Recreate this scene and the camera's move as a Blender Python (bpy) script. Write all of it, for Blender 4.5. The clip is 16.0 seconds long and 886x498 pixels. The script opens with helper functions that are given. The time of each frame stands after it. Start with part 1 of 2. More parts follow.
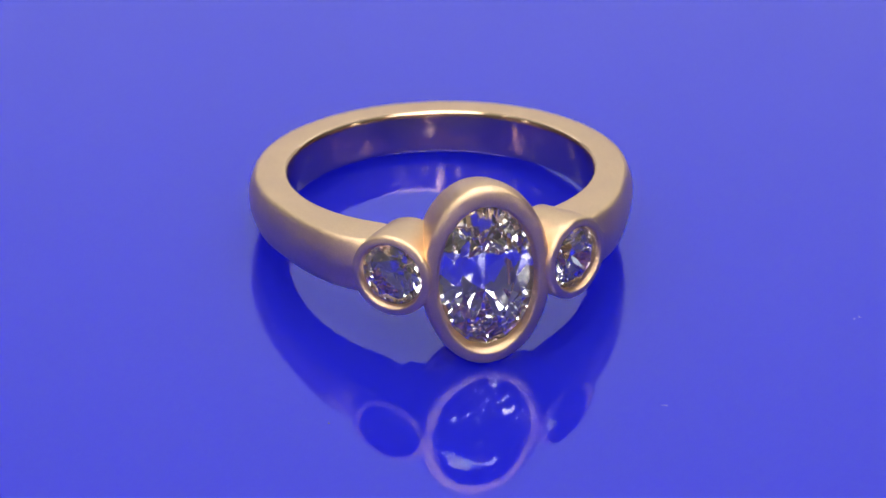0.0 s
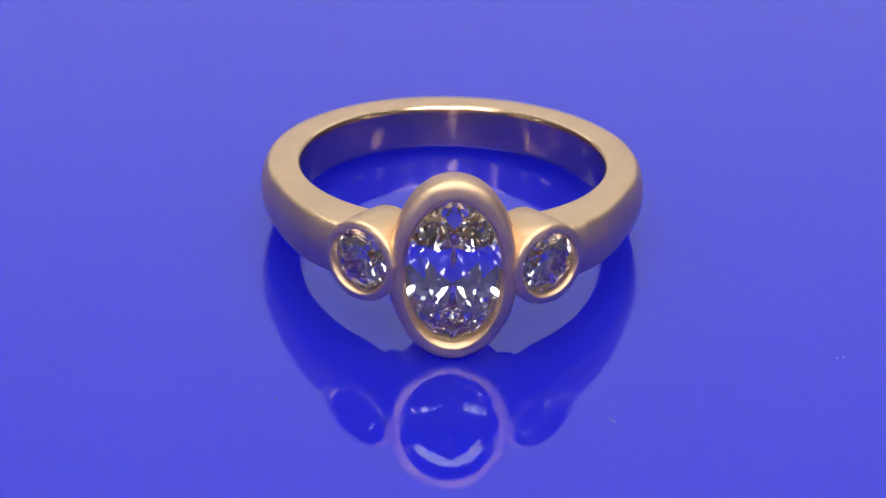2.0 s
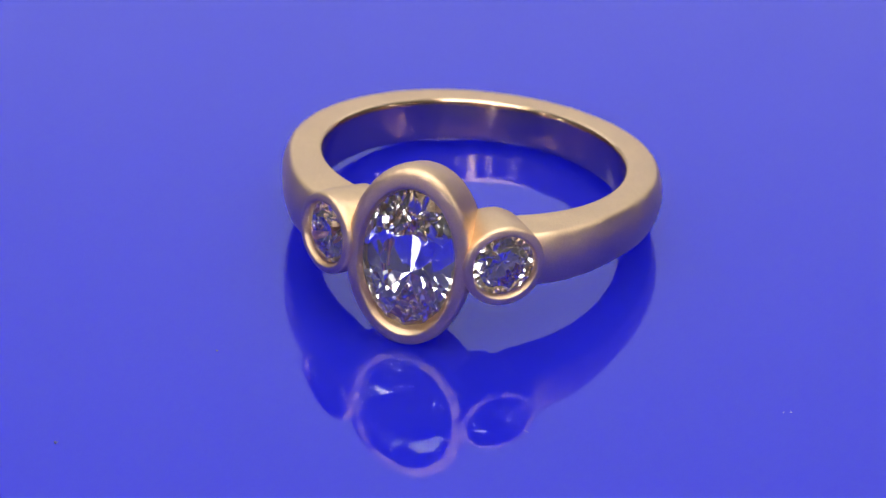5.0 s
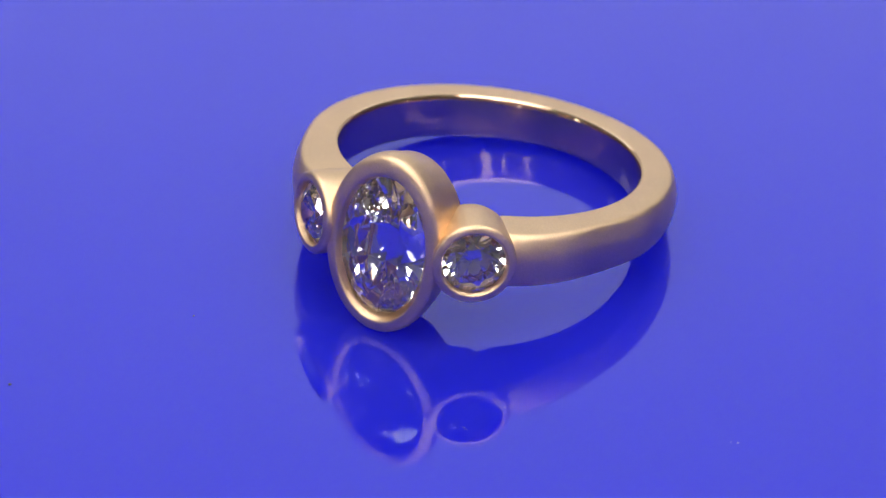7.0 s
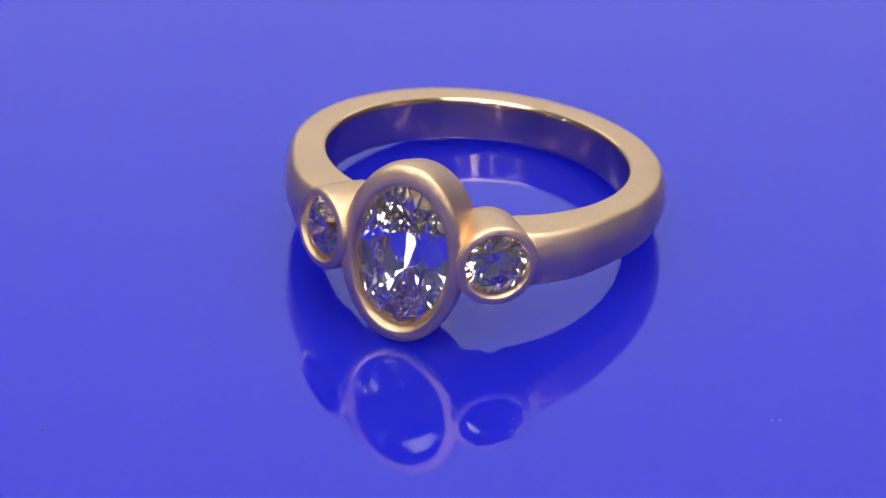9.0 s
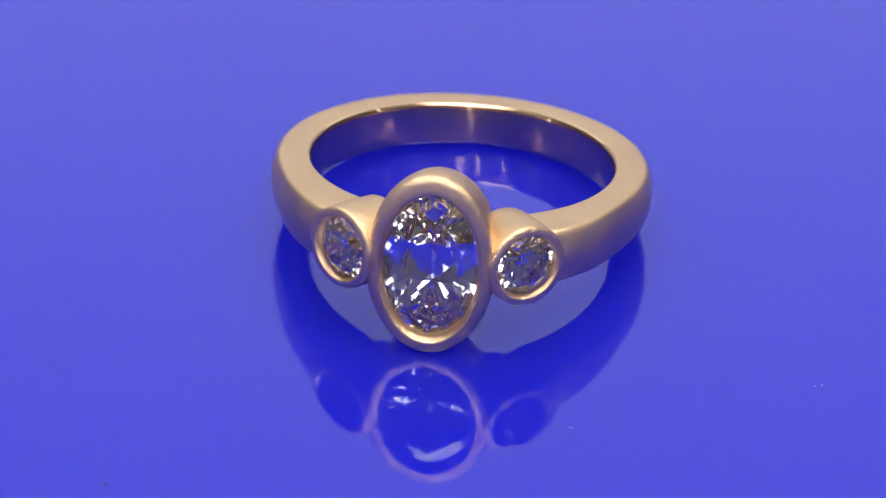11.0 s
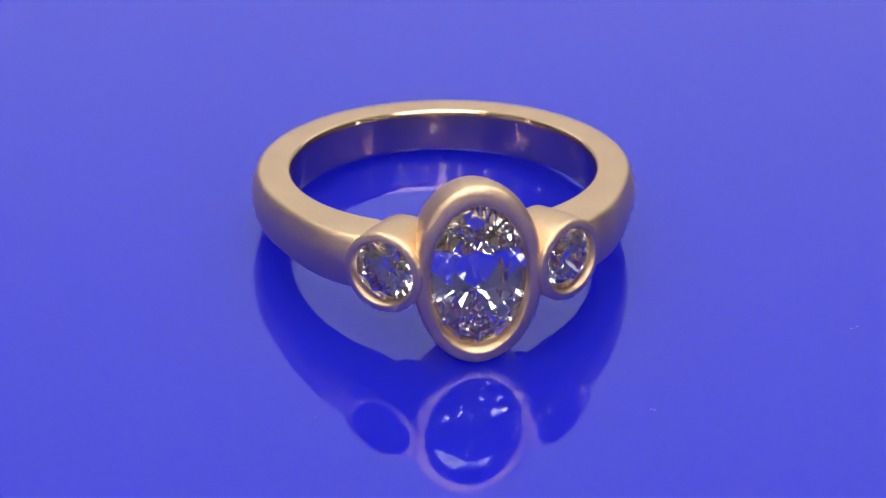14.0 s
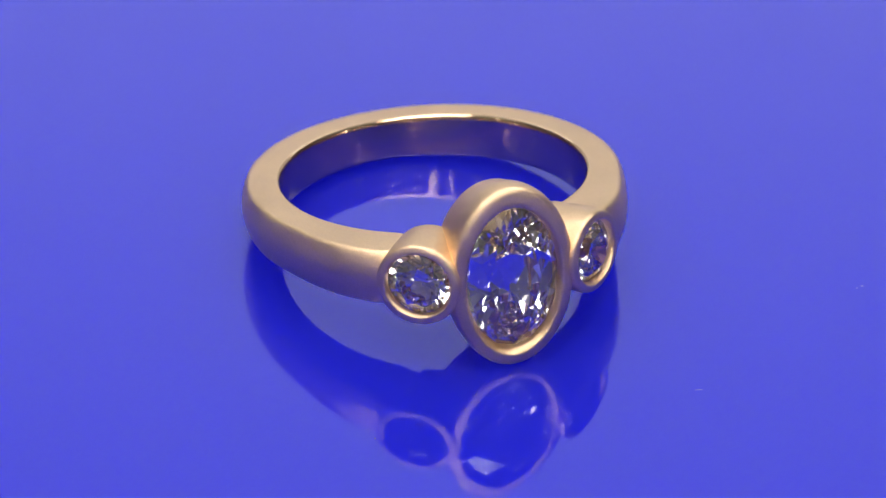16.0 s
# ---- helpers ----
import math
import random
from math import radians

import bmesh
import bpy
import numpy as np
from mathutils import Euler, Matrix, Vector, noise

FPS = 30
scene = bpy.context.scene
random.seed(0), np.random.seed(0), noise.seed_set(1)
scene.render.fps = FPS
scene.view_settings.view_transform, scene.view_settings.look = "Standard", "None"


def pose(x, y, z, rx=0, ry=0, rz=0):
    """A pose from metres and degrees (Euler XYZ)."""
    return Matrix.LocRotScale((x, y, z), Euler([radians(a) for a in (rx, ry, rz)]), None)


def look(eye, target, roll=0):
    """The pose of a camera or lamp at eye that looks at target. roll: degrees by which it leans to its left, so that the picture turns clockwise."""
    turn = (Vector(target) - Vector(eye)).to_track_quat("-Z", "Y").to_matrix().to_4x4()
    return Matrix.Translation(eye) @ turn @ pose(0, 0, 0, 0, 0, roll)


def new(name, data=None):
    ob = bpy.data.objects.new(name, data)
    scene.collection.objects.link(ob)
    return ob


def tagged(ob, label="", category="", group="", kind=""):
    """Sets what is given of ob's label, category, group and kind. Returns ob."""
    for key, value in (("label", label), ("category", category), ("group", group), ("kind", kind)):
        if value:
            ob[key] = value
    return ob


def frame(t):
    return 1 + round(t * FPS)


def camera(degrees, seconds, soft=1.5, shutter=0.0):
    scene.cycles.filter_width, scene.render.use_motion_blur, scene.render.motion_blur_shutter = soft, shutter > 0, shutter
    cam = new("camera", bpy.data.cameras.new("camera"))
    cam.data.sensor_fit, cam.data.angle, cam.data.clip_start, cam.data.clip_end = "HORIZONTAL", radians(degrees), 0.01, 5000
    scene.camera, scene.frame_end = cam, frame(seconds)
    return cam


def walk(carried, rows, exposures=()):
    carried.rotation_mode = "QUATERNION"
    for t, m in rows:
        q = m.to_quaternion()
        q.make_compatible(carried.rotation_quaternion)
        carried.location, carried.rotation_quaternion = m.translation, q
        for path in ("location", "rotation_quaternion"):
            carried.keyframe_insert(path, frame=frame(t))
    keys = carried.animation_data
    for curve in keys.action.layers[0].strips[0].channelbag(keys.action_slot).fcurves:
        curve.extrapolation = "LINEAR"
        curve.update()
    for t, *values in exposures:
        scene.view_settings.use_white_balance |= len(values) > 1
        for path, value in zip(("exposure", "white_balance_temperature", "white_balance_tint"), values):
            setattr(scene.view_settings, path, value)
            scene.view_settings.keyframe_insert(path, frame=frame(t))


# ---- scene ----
cam = camera(18.18, 16.0, soft=1.5)
MM = 0.001
cam.data.dof.use_dof = True
cam.data.dof.focus_distance = 0.146
cam.data.dof.aperture_fstop = 60.0
EYE = Vector((-3.161, -126.71, 85.0)) * MM
AIM = Vector((-3.161, -1.872, 2.0)) * MM
walk(cam, [(0, look(EYE, AIM, 1.46)), (16, look(EYE, AIM, 1.46))])

# ---- light ----
world = bpy.data.worlds.new("surround_world")
scene.world = world
world.use_nodes = True
world.node_tree.nodes["Background"].inputs["Color"].default_value = (0.9, 0.93, 1.0, 1)
world.node_tree.nodes["Background"].inputs["Strength"].default_value = 0.2
scene.view_settings.exposure = 0.0


def area_lamp(name, eye, target, size, watts, colour, size_y=0.0):
    data = bpy.data.lights.new(name, "AREA")
    data.energy, data.color = watts, colour
    data.shape, data.size = ("RECTANGLE", size) if size_y else ("DISK", size)
    if size_y:
        data.size_y = size_y
    ob = new(name, data)
    ob.matrix_world = look(eye, target)
    return ob


area_lamp("overhead_lamp", (0.0, -0.075, 0.39), (0, -0.075, 0), 0.32, 1.68, (1.0, 0.96, 0.92), 0.17)
area_lamp("back_softbox_lamp", (-0.05, 0.33, 0.20), (-0.05, 0.0, 0.03), 0.66, 0.645, (0.91, 0.985, 1.0), 0.36)
for side in (-1, 1):
    area_lamp("side_lamp", (side * 0.36, -0.12, 0.12), (0, 0, 0.01), 0.03, 0.04, (1.0, 0.95, 0.90))
# one LED high in front, which leaves a spot inside the band
area_lamp("glint_lamp", (0.0, -0.190, 0.240), (0, 0.01, 0), 0.0045, 0.16, (1.0, 0.93, 0.82))
# small lamps added on an arc in front, to put sparkle into the stones
for azimuth, height in ((-62, 0.20), (-38, 0.27), (-16, 0.34), (16, 0.34), (38, 0.27), (62, 0.20)):
    spot = Vector((0.27 * math.sin(radians(azimuth)), -0.27 * math.cos(radians(azimuth)), height))
    area_lamp("glint_lamp", spot, (0, 0, 0), 0.0045, 0.032, (1.0, 0.96, 0.90))


# stones bounce light inside many times
scene.cycles.max_bounces = 24
scene.cycles.glossy_bounces = 24
scene.cycles.transmission_bounces = 24


# ---- materials ----
def material(name):
    m = bpy.data.materials.new(name)
    m.use_nodes = True
    nt = m.node_tree
    return m, nt, nt.nodes["Principled BSDF"]


def noise_tex(nt, scale, detail=4.0, rough=0.55):
    co = nt.nodes.new("ShaderNodeTexCoord")
    n = nt.nodes.new("ShaderNodeTexNoise")
    n.inputs["Scale"].default_value = scale
    n.inputs["Detail"].default_value = detail
    n.inputs["Roughness"].default_value = rough
    nt.links.new(co.outputs["Object"], n.inputs["Vector"])
    return n


def spread(nt, source, low, high, a=0.3, b=0.7):
    r = nt.nodes.new("ShaderNodeMapRange")
    for key, value in (("From Min", a), ("From Max", b), ("To Min", low), ("To Max", high)):
        r.inputs[key].default_value = value
    nt.links.new(source, r.inputs["Value"])
    return r.outputs["Result"]


def mixed(nt, factor, a, b):
    x = nt.nodes.new("ShaderNodeMix")
    x.data_type = "RGBA"
    x.inputs[6].default_value, x.inputs[7].default_value = (*a, 1), (*b, 1)
    nt.links.new(factor, x.inputs[0])
    return x.outputs[2]


def bumped(nt, bsdf, height, strength, distance, before=None):
    b = nt.nodes.new("ShaderNodeBump")
    b.inputs["Strength"].default_value, b.inputs["Distance"].default_value = strength, distance
    nt.links.new(height, b.inputs["Height"])
    if before:
        nt.links.new(before, b.inputs["Normal"])
    nt.links.new(b.outputs["Normal"], bsdf.inputs["Normal"])
    return b.outputs["Normal"]


def gold(name, low, high, tone_a, tone_b, relief):
    m, nt, bsdf = material(name)
    bsdf.inputs["Metallic"].default_value = 1.0
    broad, fine, grain = noise_tex(nt, 450, 3), noise_tex(nt, 15000, 2, 0.6), noise_tex(nt, 1800, 3)
    grit = nt.nodes.new("ShaderNodeTexVoronoi")
    grit.inputs["Scale"].default_value = 23000
    nt.links.new(broad.inputs["Vector"].links[0].from_socket, grit.inputs["Vector"])
    tones = nt.nodes.new("ShaderNodeMath")
    tones.operation = "MULTIPLY_ADD"
    tones.use_clamp = True
    nt.links.new(spread(nt, grit.outputs["Color"], -0.5, 0.5, 0.1, 0.9), tones.inputs[0])
    tones.inputs[1].default_value = 0.9 if relief > 0.3 else 0.2
    nt.links.new(broad.outputs["Fac"], tones.inputs[2])
    nt.links.new(mixed(nt, tones.outputs[0], tone_a, tone_b), bsdf.inputs["Base Color"])
    speckle = nt.nodes.new("ShaderNodeMath")
    speckle.operation = "ADD"
    nt.links.new(spread(nt, broad.outputs["Fac"], low, high), speckle.inputs[0])
    nt.links.new(spread(nt, fine.outputs["Fac"], -0.06 * relief, 0.06 * relief, 0.35, 0.65), speckle.inputs[1])
    nt.links.new(speckle.outputs[0], bsdf.inputs["Roughness"])
    if relief:
        worn = bumped(nt, bsdf, grain.outputs["Fac"], 0.05 * relief, 0.00005)
        bumped(nt, bsdf, grit.outputs["Distance"], 0.85 * relief, 0.000028, worn)
    else:
        # polishing lines that run round the inside of the band
        run = nt.nodes.new("ShaderNodeTangent")
        run.direction_type, run.axis = "RADIAL", "Z"
        nt.links.new(run.outputs[0], bsdf.inputs["Tangent"])
        bsdf.inputs["Anisotropic"].default_value = 0.85
        bsdf.inputs["Anisotropic Rotation"].default_value = 0.25
    return m


SATIN_GOLD = gold("satin_gold", 0.33, 0.41, (0.86, 0.605, 0.375), (1.0, 0.735, 0.485), 0.8)
POLISHED_GOLD = gold("polished_gold", 0.11, 0.15, (0.84, 0.60, 0.40), (0.92, 0.67, 0.45), 0.0)


def diamond_material():
    m, nt, bsdf = material("diamond")
    nt.nodes.remove(bsdf)
    glass = nt.nodes.new("ShaderNodeBsdfGlass")
    glass.inputs["Color"].default_value = (1, 1, 1, 1)
    glass.inputs["Roughness"].default_value = 0.0
    glass.inputs["IOR"].default_value = 2.417
    nt.links.new(glass.outputs[0], nt.nodes["Material Output"].inputs["Surface"])
    return m


DIAMOND = diamond_material()


def acrylic():
    m, nt, bsdf = material("blue_acrylic")
    broad = noise_tex(nt, 25, 3)
    nt.links.new(mixed(nt, broad.outputs["Fac"], (0.010, 0.013, 0.62), (0.013, 0.016, 0.67)), bsdf.inputs["Base Color"])
    bsdf.inputs["IOR"].default_value = 1.49
    bsdf.inputs["Subsurface Weight"].default_value = 1.0
    bsdf.inputs["Subsurface Radius"].default_value = (1, 1, 1)
    bsdf.inputs["Subsurface Scale"].default_value = 0.03
    nt.links.new(spread(nt, broad.outputs["Fac"], 0.012, 0.025), bsdf.inputs["Roughness"])
    return m


ACRYLIC = acrylic()


def plain(name, a, b, roughness, scale):
    m, nt, bsdf = material(name)
    n = noise_tex(nt, scale, 4)
    nt.links.new(mixed(nt, n.outputs["Fac"], a, b), bsdf.inputs["Base Color"])
    bsdf.inputs["Roughness"].default_value = roughness
    bumped(nt, bsdf, n.outputs["Fac"], 0.1, 0.0005)
    return m


WHITE_CLOTH = plain("white_cloth", (0.80, 0.80, 0.80), (0.84, 0.84, 0.84), 0.9, 60)
GREY_CLOTH = plain("grey_cloth", (0.48, 0.47, 0.46), (0.54, 0.53, 0.52), 0.9, 60)
DARK_CLOTH = plain("dark_cloth", (0.09, 0.085, 0.085), (0.12, 0.11, 0.11), 0.9, 60)
DUST = plain("pale_dust", (0.22, 0.22, 0.45), (0.30, 0.30, 0.55), 0.8, 20000)


# ---- building helpers ----
def mesh_of(name, bm, materials, smooth=True):
    bmesh.ops.recalc_face_normals(bm, faces=bm.faces)
    me = bpy.data.meshes.new(name)
    bm.to_mesh(me)
    bm.free()
    for m in materials:
        me.materials.append(m)
    if smooth:
        me.polygons.foreach_set("use_smooth", [True] * len(me.polygons))
    return me


def part(name, bm, materials, parent=None, label="", smooth=True):
    ob = new(name, mesh_of(name, bm, materials, smooth))
    ob.parent = parent
    if label:
        tagged(ob, label)
    return ob


def box(bm, x0, x1, y0, y1, z0, z1):
    v = [bm.verts.new((x, y, z)) for x in (x0, x1) for y in (y0, y1) for z in (z0, z1)]
    for f in ((0, 1, 3, 2), (4, 6, 7, 5), (0, 4, 5, 1), (2, 3, 7, 6), (0, 2, 6, 4), (1, 5, 7, 3)):
        bm.faces.new([v[i] for i in f])


def loops_to_faces(bm, loops, closed_around=True, closed_along=False, slots=None):
    n = len(loops[0])
    count = len(loops) if closed_along else len(loops) - 1
    for i in range(count):
        a, b = loops[i], loops[(i + 1) % len(loops)]
        for j in range(n if closed_around else n - 1):
            f = bm.faces.new((a[j], a[(j + 1) % n], b[(j + 1) % n], b[j]))
            if slots:
                f.material_index = slots[j]


# ---- unseen walls added to shape light and reflections, and the turntable ----
def surround():
    walls = {
        "wall_back": (-0.40, 0.40, 0.35, 0.36, -0.03, 0.40),
        "wall_front": (-0.40, 0.40, -0.41, -0.40, -0.03, 0.40),
        "wall_west": (-0.41, -0.40, -0.41, 0.36, -0.03, 0.40),
        "wall_east": (0.40, 0.41, -0.41, 0.36, -0.03, 0.40),
        "floor": (-0.41, 0.41, -0.41, 0.36, -0.04, -0.03),
        "ceiling": (-0.41, 0.41, -0.41, 0.36, 0.40, 0.41),
    }
    for name, extent in walls.items():
        bm = bmesh.new()
        box(bm, *extent)
        # white back, dark sides and front: tones set for what gold and stones reflect
        ob = new(name, mesh_of(name, bm, [{"wall_back": WHITE_CLOTH, "ceiling": GREY_CLOTH, "floor": GREY_CLOTH}.get(name, DARK_CLOTH)], False))
        tagged(ob, "unseen plain wall added to shape light and reflections", "light tent", kind="structure")


surround()


def turned(name, profile, steps, materials, parent=None):
    """A body turned about z from (radius, height) pairs."""
    bm = bmesh.new()
    loops = []
    for r, z in profile:
        loops.append([bm.verts.new((r * math.cos(2 * math.pi * k / steps), r * math.sin(2 * math.pi * k / steps), z)) for k in range(steps)])
    loops_to_faces(bm, loops)
    bm.faces.new(loops[0])
    bm.faces.new(loops[-1])
    return part(name, bm, materials, parent)


def turntable():
    base = new("turntable")
    tagged(base, "glossy deep blue acrylic turntable plate", "turntable")
    plate = turned("plate", [(0.096, -0.006), (0.0975, -0.0055), (0.098, -0.0045), (0.098, -0.0012), (0.0975, -0.0004), (0.0965, 0.0)], 128, [ACRYLIC], base)
    for f in plate.data.polygons:
        f.use_smooth = len(f.vertices) == 4
    foot = turned("foot", [(0.06, -0.03), (0.06, -0.006)], 64, [WHITE_CLOTH], base)
    return base


TABLE = turntable()

# ---- the ring ----
RI, RO = 8.4, 10.58


def ease(x):
    x = min(1.0, max(0.0, x))
    return x * x * (3 - 2 * x)


def band_section(phi):
    """(radius, height) pairs round the band's section at phi degrees from the front."""
    drop = ease((33 - phi) / 11)
    hi = 1.24 + 0.0012 * (180 - phi) - 0.3 * drop
    lo = 1.24 + 0.0026 * (180 - phi) - 0.5 * drop
    ro = RO + 0.75 * ease((70 - phi) / 36) - 2.7 * drop

    def half(h):
        wall = [(RI + 0.02 * z * z, z) for z in (0.25 * h, 0.5 * h, 0.72 * h, h - 0.16)]
        crown = [(RI + 0.09, h - 0.06), (RI + 0.17, h - 0.01), (RI + 0.3, h), (RI + 0.5 * (ro - RI), h + 0.01)]
        dome = [(ro + 0.01 - 0.385 * k * k, k * h) for k in (0.84, 0.74, 0.62, 0.48, 0.33, 0.16)]
        edge = [(ro - 0.56, h - 0.005), (ro - 0.46, h - 0.025), (ro - 0.38, h - 0.07), (ro - 0.325, h - 0.13)] + dome
        return wall + crown + edge

    pts = [(RI, 0.0)] + half(hi) + [(ro + 0.01, 0.0)] + [(r, -z) for r, z in reversed(half(lo))]
    inner = 6
    return pts, inner


def band(parent):
    bm = bmesh.new()
    loops = []
    steps = 240
    for k in range(steps):
        angle = 360 * k / steps
        phi = min(angle, 360 - angle)
        pts, inner = band_section(phi)
        c, s = math.sin(radians(angle)), -math.cos(radians(angle))
        loops.append([bm.verts.new((r * c * MM, r * s * MM, z * MM)) for r, z in pts])
    slots = [1 if j < inner or j >= len(pts) - inner else 0 for j in range(len(pts))]
    loops_to_faces(bm, loops, True, True, slots)
    return part("band", bm, [SATIN_GOLD, POLISHED_GOLD], parent, "satin yellow gold band, polished inside")


def bezel(name, parent, a, b, profile, slim, m, label, heavy=0.0):
    """A collar round an oval opening; profile: (inset, depth behind the face). Built facing -y, then posed by m."""
    bm = bmesh.new()
    loops = []
    steps = 120
    for inset, depth in profile:
        ring_pts = []
        side_inset = inset * slim if depth > 1 and inset < 0.9 else inset
        # the lip is a little heavier above and below, its opening set low
        lip = heavy * ease((inset - 0.2) / 0.5) if depth < 1.3 else 0.0
        for k in range(steps):
            t = 2 * math.pi * k / steps
            wobble = 0.012 * noise.noise(Vector((3 * math.cos(t), 3 * math.sin(t), depth + a)))
            ring_pts.append(bm.verts.new(Vector(((a - side_inset + wobble) * math.cos(t), depth, (b - inset - lip + wobble) * math.sin(t) - 0.9 * lip)) * MM))
        loops.append(ring_pts)
    loops_to_faces(bm, loops, True, True)
    ob = part(name, bm, [SATIN_GOLD], parent, label)
    ob.matrix_local = m
    return ob


def brilliant(name, parent, a, b, m, crown, pavilion, table, line, low, stars_at, label):
    """A brilliant-cut stone with its girdle at y = 0, its table towards -y."""
    bm = bmesh.new()

    def at(r, deg, depth):
        t = radians(deg)
        return bm.verts.new(Vector((a * r * math.cos(t), -depth, b * r * math.sin(t))) * MM)

    half = math.cos(radians(22.5))
    g = 0.03
    slope = crown / (1 - table)
    star = stars_at * (table * half + 1.0)
    keels = {}

    def keel(k):
        z = round(line * math.sin(radians(45 * k)), 4)
        if z not in keels:
            keels[z] = bm.verts.new(Vector((0, pavilion + g, z)) * MM)
        return keels[z]

    tips = [at(table, 45 * k, crown + g) for k in range(8)]
    stars = [at(star, 45 * k + 22.5, g + slope * (1 - star * half)) for k in range(8)]
    up = [at(1, 22.5 * k, g) for k in range(16)]
    down = [at(1, 22.5 * k, -g) for k in range(16)]
    pav = []
    for k in range(8):
        t = radians(45 * k + 22.5)
        z = line * math.sin(t)
        pav.append(bm.verts.new(Vector((low * a * math.cos(t), g + pavilion * (1 - low * half), z + low * (b * math.sin(t) - z))) * MM))
    bm.faces.new(tips)
    for k in range(8):
        n = (k + 1) % 8
        bm.faces.new((tips[k], tips[n], stars[k]))
        bm.faces.new((tips[k], stars[k], up[2 * k]))
        bm.faces.new((tips[k], up[2 * k], stars[k - 1]))
        bm.faces.new((stars[k], up[2 * k], up[2 * k + 1]))
        bm.faces.new((stars[k], up[2 * k + 1], up[2 * n]))
        bm.faces.new((keel(k), pav[k - 1], down[2 * k]))
        bm.faces.new((keel(k), down[2 * k], pav[k]))
        if keel(k) is not keel(n):
            bm.faces.new((keel(k), pav[k], keel(n)))
        bm.faces.new((pav[k], down[2 * k], down[2 * k + 1]))
        bm.faces.new((pav[k], down[2 * k + 1], down[2 * n]))
    for k in range(16):
        bm.faces.new((up[k], up[(k + 1) % 16], down[(k + 1) % 16], down[k]))
    ob = part(name, bm, [DIAMOND], parent, label, smooth=False)
    ob.matrix_local = m
    return ob


RING_TILT, RING_RISE = -9.75, 2.975
SHIFT = (-2.70, 3.436)


def ring():
    base = new("diamond_ring")
    tagged(base, "satin gold three-stone ring lying on a blue plate", "ring")
    band(base)
    lip = [(0.86, 3.42), (0.73, 3.3), (0.50, 2.5), (0.22, 1.8), (0.05, 1.2), (0.0, 0.8), (0.005, 0.44), (0.035, 0.30), (0.09, 0.20), (0.19, 0.12), (0.33, 0.06), (0.47, 0.022), (0.58, 0.005), (0.65, 0.0), (0.70, 0.012), (0.74, 0.05), (0.80, 0.14), (0.87, 0.28), (0.93, 0.46), (0.80, 0.62), (0.95, 1.2), (1.8, 3.4)]
    bezel("oval_bezel", base, 3.40, 5.03, lip, 0.35, pose(0, -12.29 * MM, 0), "raised oval satin gold bezel", 0.17)
    brilliant("oval_diamond", base, 2.58, 3.95, pose(0, -11.86 * MM, 0), 0.525, 2.07, 0.56, 1.51, 0.36, 0.49, "clear oval brilliant-cut diamond")
    small = [(0.30, 3.25), (0.14, 3.1), (0.06, 2.1), (0.0, 1.3), (0.0, 0.7), (0.005, 0.28), (0.025, 0.18), (0.06, 0.11), (0.13, 0.06), (0.24, 0.03), (0.34, 0.008), (0.41, 0.0), (0.45, 0.015), (0.49, 0.07), (0.54, 0.18), (0.58, 0.32), (0.52, 0.46), (0.62, 0.9), (1.4, 3.1)]
    for side in (-1, 1):
        al, be = (23.77, 35.6) if side < 0 else (24.15, 35.0)
        m = Matrix.Translation(Vector((side * math.sin(radians(al)), -math.cos(radians(al)), 0)) * 12.30 * MM + Vector((0, 0, 0.1 * MM))) @ pose(0, 0, 0, 0, 0, side * be)
        bezel("round_bezel", base, 2.24, 2.24, small, 0.5, m, "round satin gold bezel")
        brilliant("round_diamond", base, 1.74, 1.74, m @ pose(0, 0.50 * MM, 0, 0, 7, 0), 0.50, 1.5, 0.56, 0.0, 0.22, 0.49, "clear round brilliant-cut diamond")
    return base


RING = ring()


# ---- dust on the plate ----
DARK_DUST = plain("dark_dust", (0.03, 0.03, 0.05), (0.06, 0.06, 0.09), 0.9, 20000)


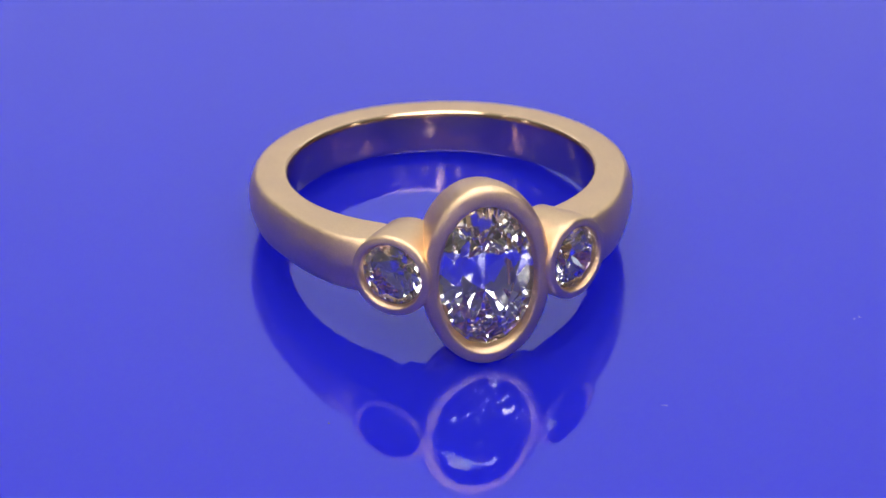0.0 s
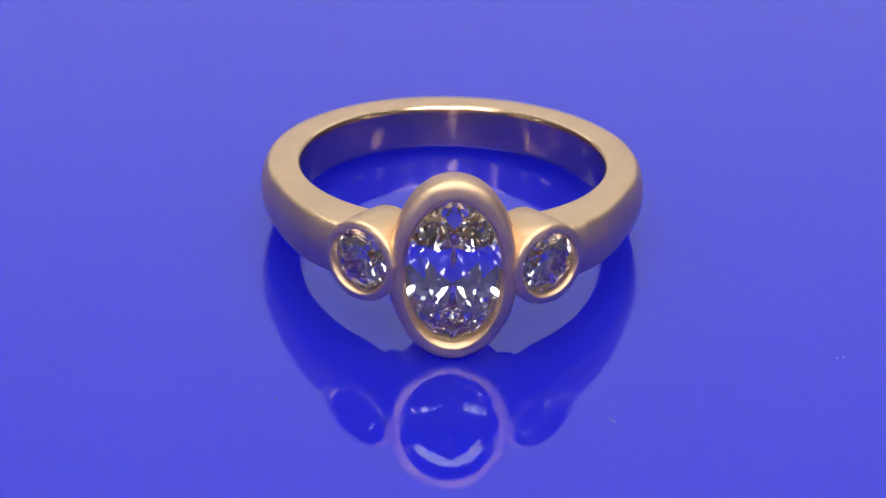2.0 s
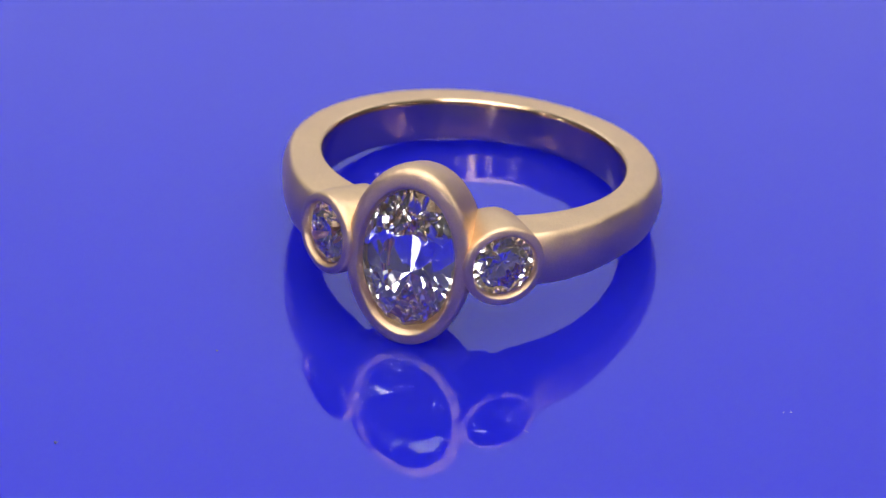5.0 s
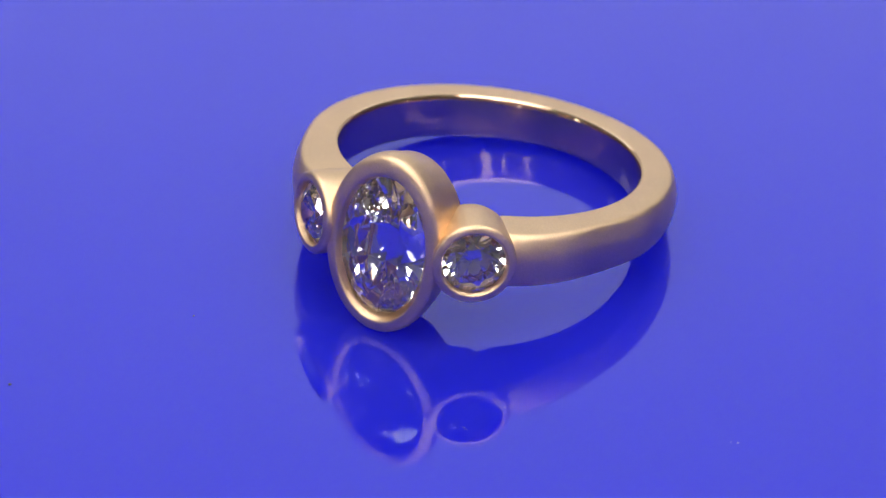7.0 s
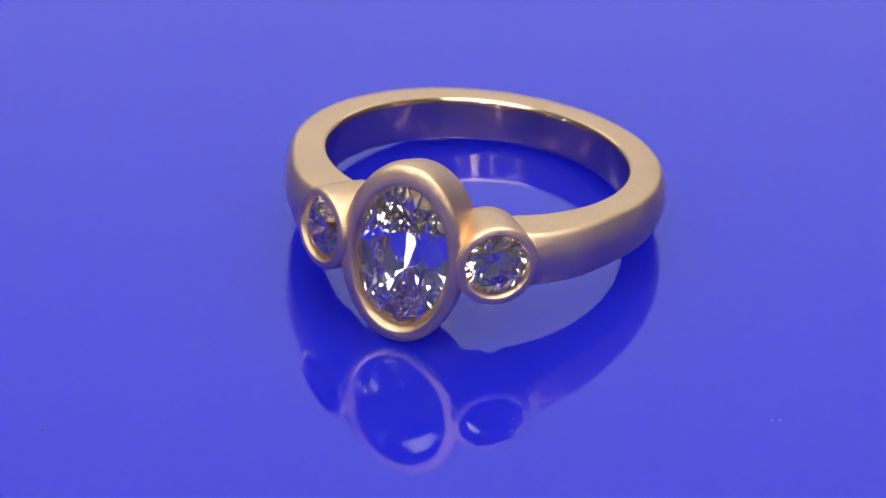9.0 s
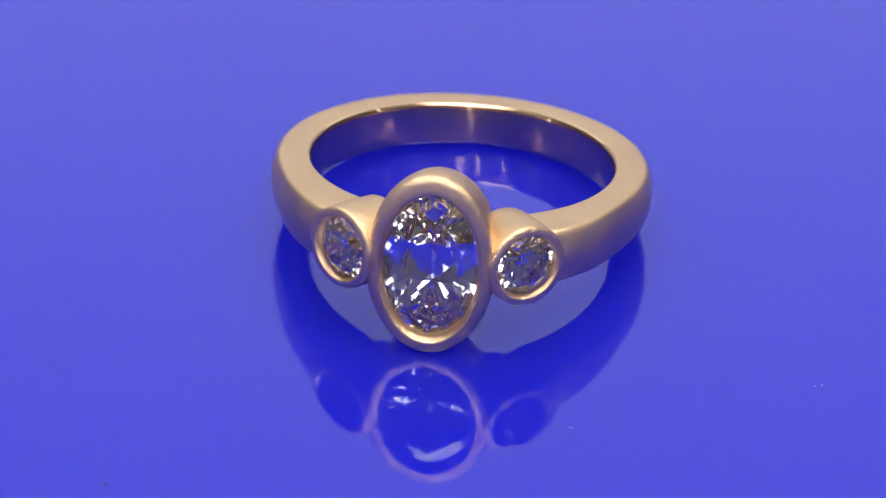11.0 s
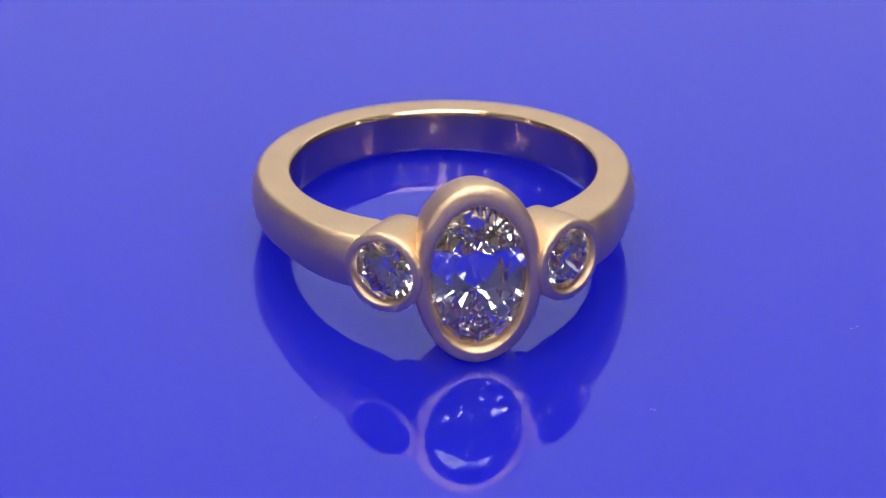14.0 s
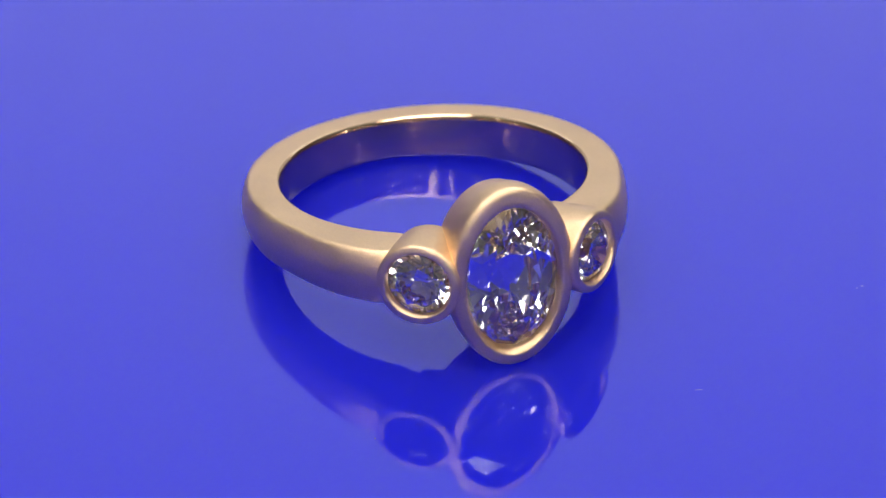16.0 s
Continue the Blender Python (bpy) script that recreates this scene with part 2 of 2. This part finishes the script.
def fibre(points, radius, label):
    """A thin curved lint fibre through points, in millimetres."""
    bm = bmesh.new()
    loops = []
    for i, p in enumerate(points):
        ahead = (Vector(points[min(i + 1, len(points) - 1)]) - Vector(points[max(i - 1, 0)])).normalized()
        side = ahead.cross(Vector((0, 0, 1))).normalized()
        up = side.cross(ahead)
        r = radius * (0.5 if i in (0, len(points) - 1) else 1.0)
        loops.append([bm.verts.new((Vector(p) + r * (math.cos(t) * side + math.sin(t) * up)) * MM) for t in [2 * math.pi * k / 6 for k in range(6)]])
    loops_to_faces(bm, loops)
    bm.faces.new(loops[0])
    bm.faces.new(loops[-1])
    return tagged(part("dust_fibre", bm, [DUST]), label, "dust", "dust on the plate")


def speck(radius, material_used, seed, label):
    bm = bmesh.new()
    bmesh.ops.create_icosphere(bm, subdivisions=2, radius=radius * MM)
    for v in bm.verts:
        v.co *= 1 + 0.45 * noise.noise(v.co * 2500 + Vector((seed, 0, 0)))
        v.co.z = max(v.co.z * 0.5, -0.3 * radius * MM)
    return tagged(part("dust_speck", bm, [material_used]), label, "dust", "dust on the plate")


DUSTS = [
    (fibre([(-0.17, 0.04, 0), (-0.08, 0.03, 0.01), (0, 0.01, 0.015), (0.09, -0.03, 0.01), (0.15, -0.08, 0)], 0.010, "tiny pale curved lint fibre on blue plate"), (5.49, -14.31, 0.009)),
    (speck(0.035, DUST, 1, "tiny pale dust speck on blue plate"), (17.95, -8.42, 0.0105)),
    (speck(0.028, DUST, 2, "tiny pale dust speck on blue plate"), (17.60, -8.55, 0.0085)),
    (speck(0.09, DARK_DUST, 3, "tiny dark dust speck on blue plate"), (-16.49, -22.8, 0.027)),
    (speck(0.05, DARK_DUST, 4, "tiny dark dust speck on blue plate"), (-11.7, -12.87, 0.015)),
]


# ---- turning of the plate and all that lies on it ----
def turn_at(t):
    """Degrees of turn: steady one way, then back."""
    return 12.22 - 5.72 * t if t < 7.24 else -29.19 + 5.72 * (t - 7.24)


def motions():
    times = [0.5 * k for k in range(33)] + [7.1, 7.2, 7.3, 7.4]
    seat = pose(SHIFT[0] * MM, SHIFT[1] * MM, RING_RISE * MM, RING_TILT)
    dust = [(ob, pose(x * MM, y * MM, z * MM)) for ob, (x, y, z) in DUSTS]
    for thing, m in [(TABLE, Matrix()), (RING, seat)] + dust:
        walk(thing, [(t, pose(0, 0, 0, 0, 0, turn_at(t)) @ m) for t in sorted(times)])


motions()
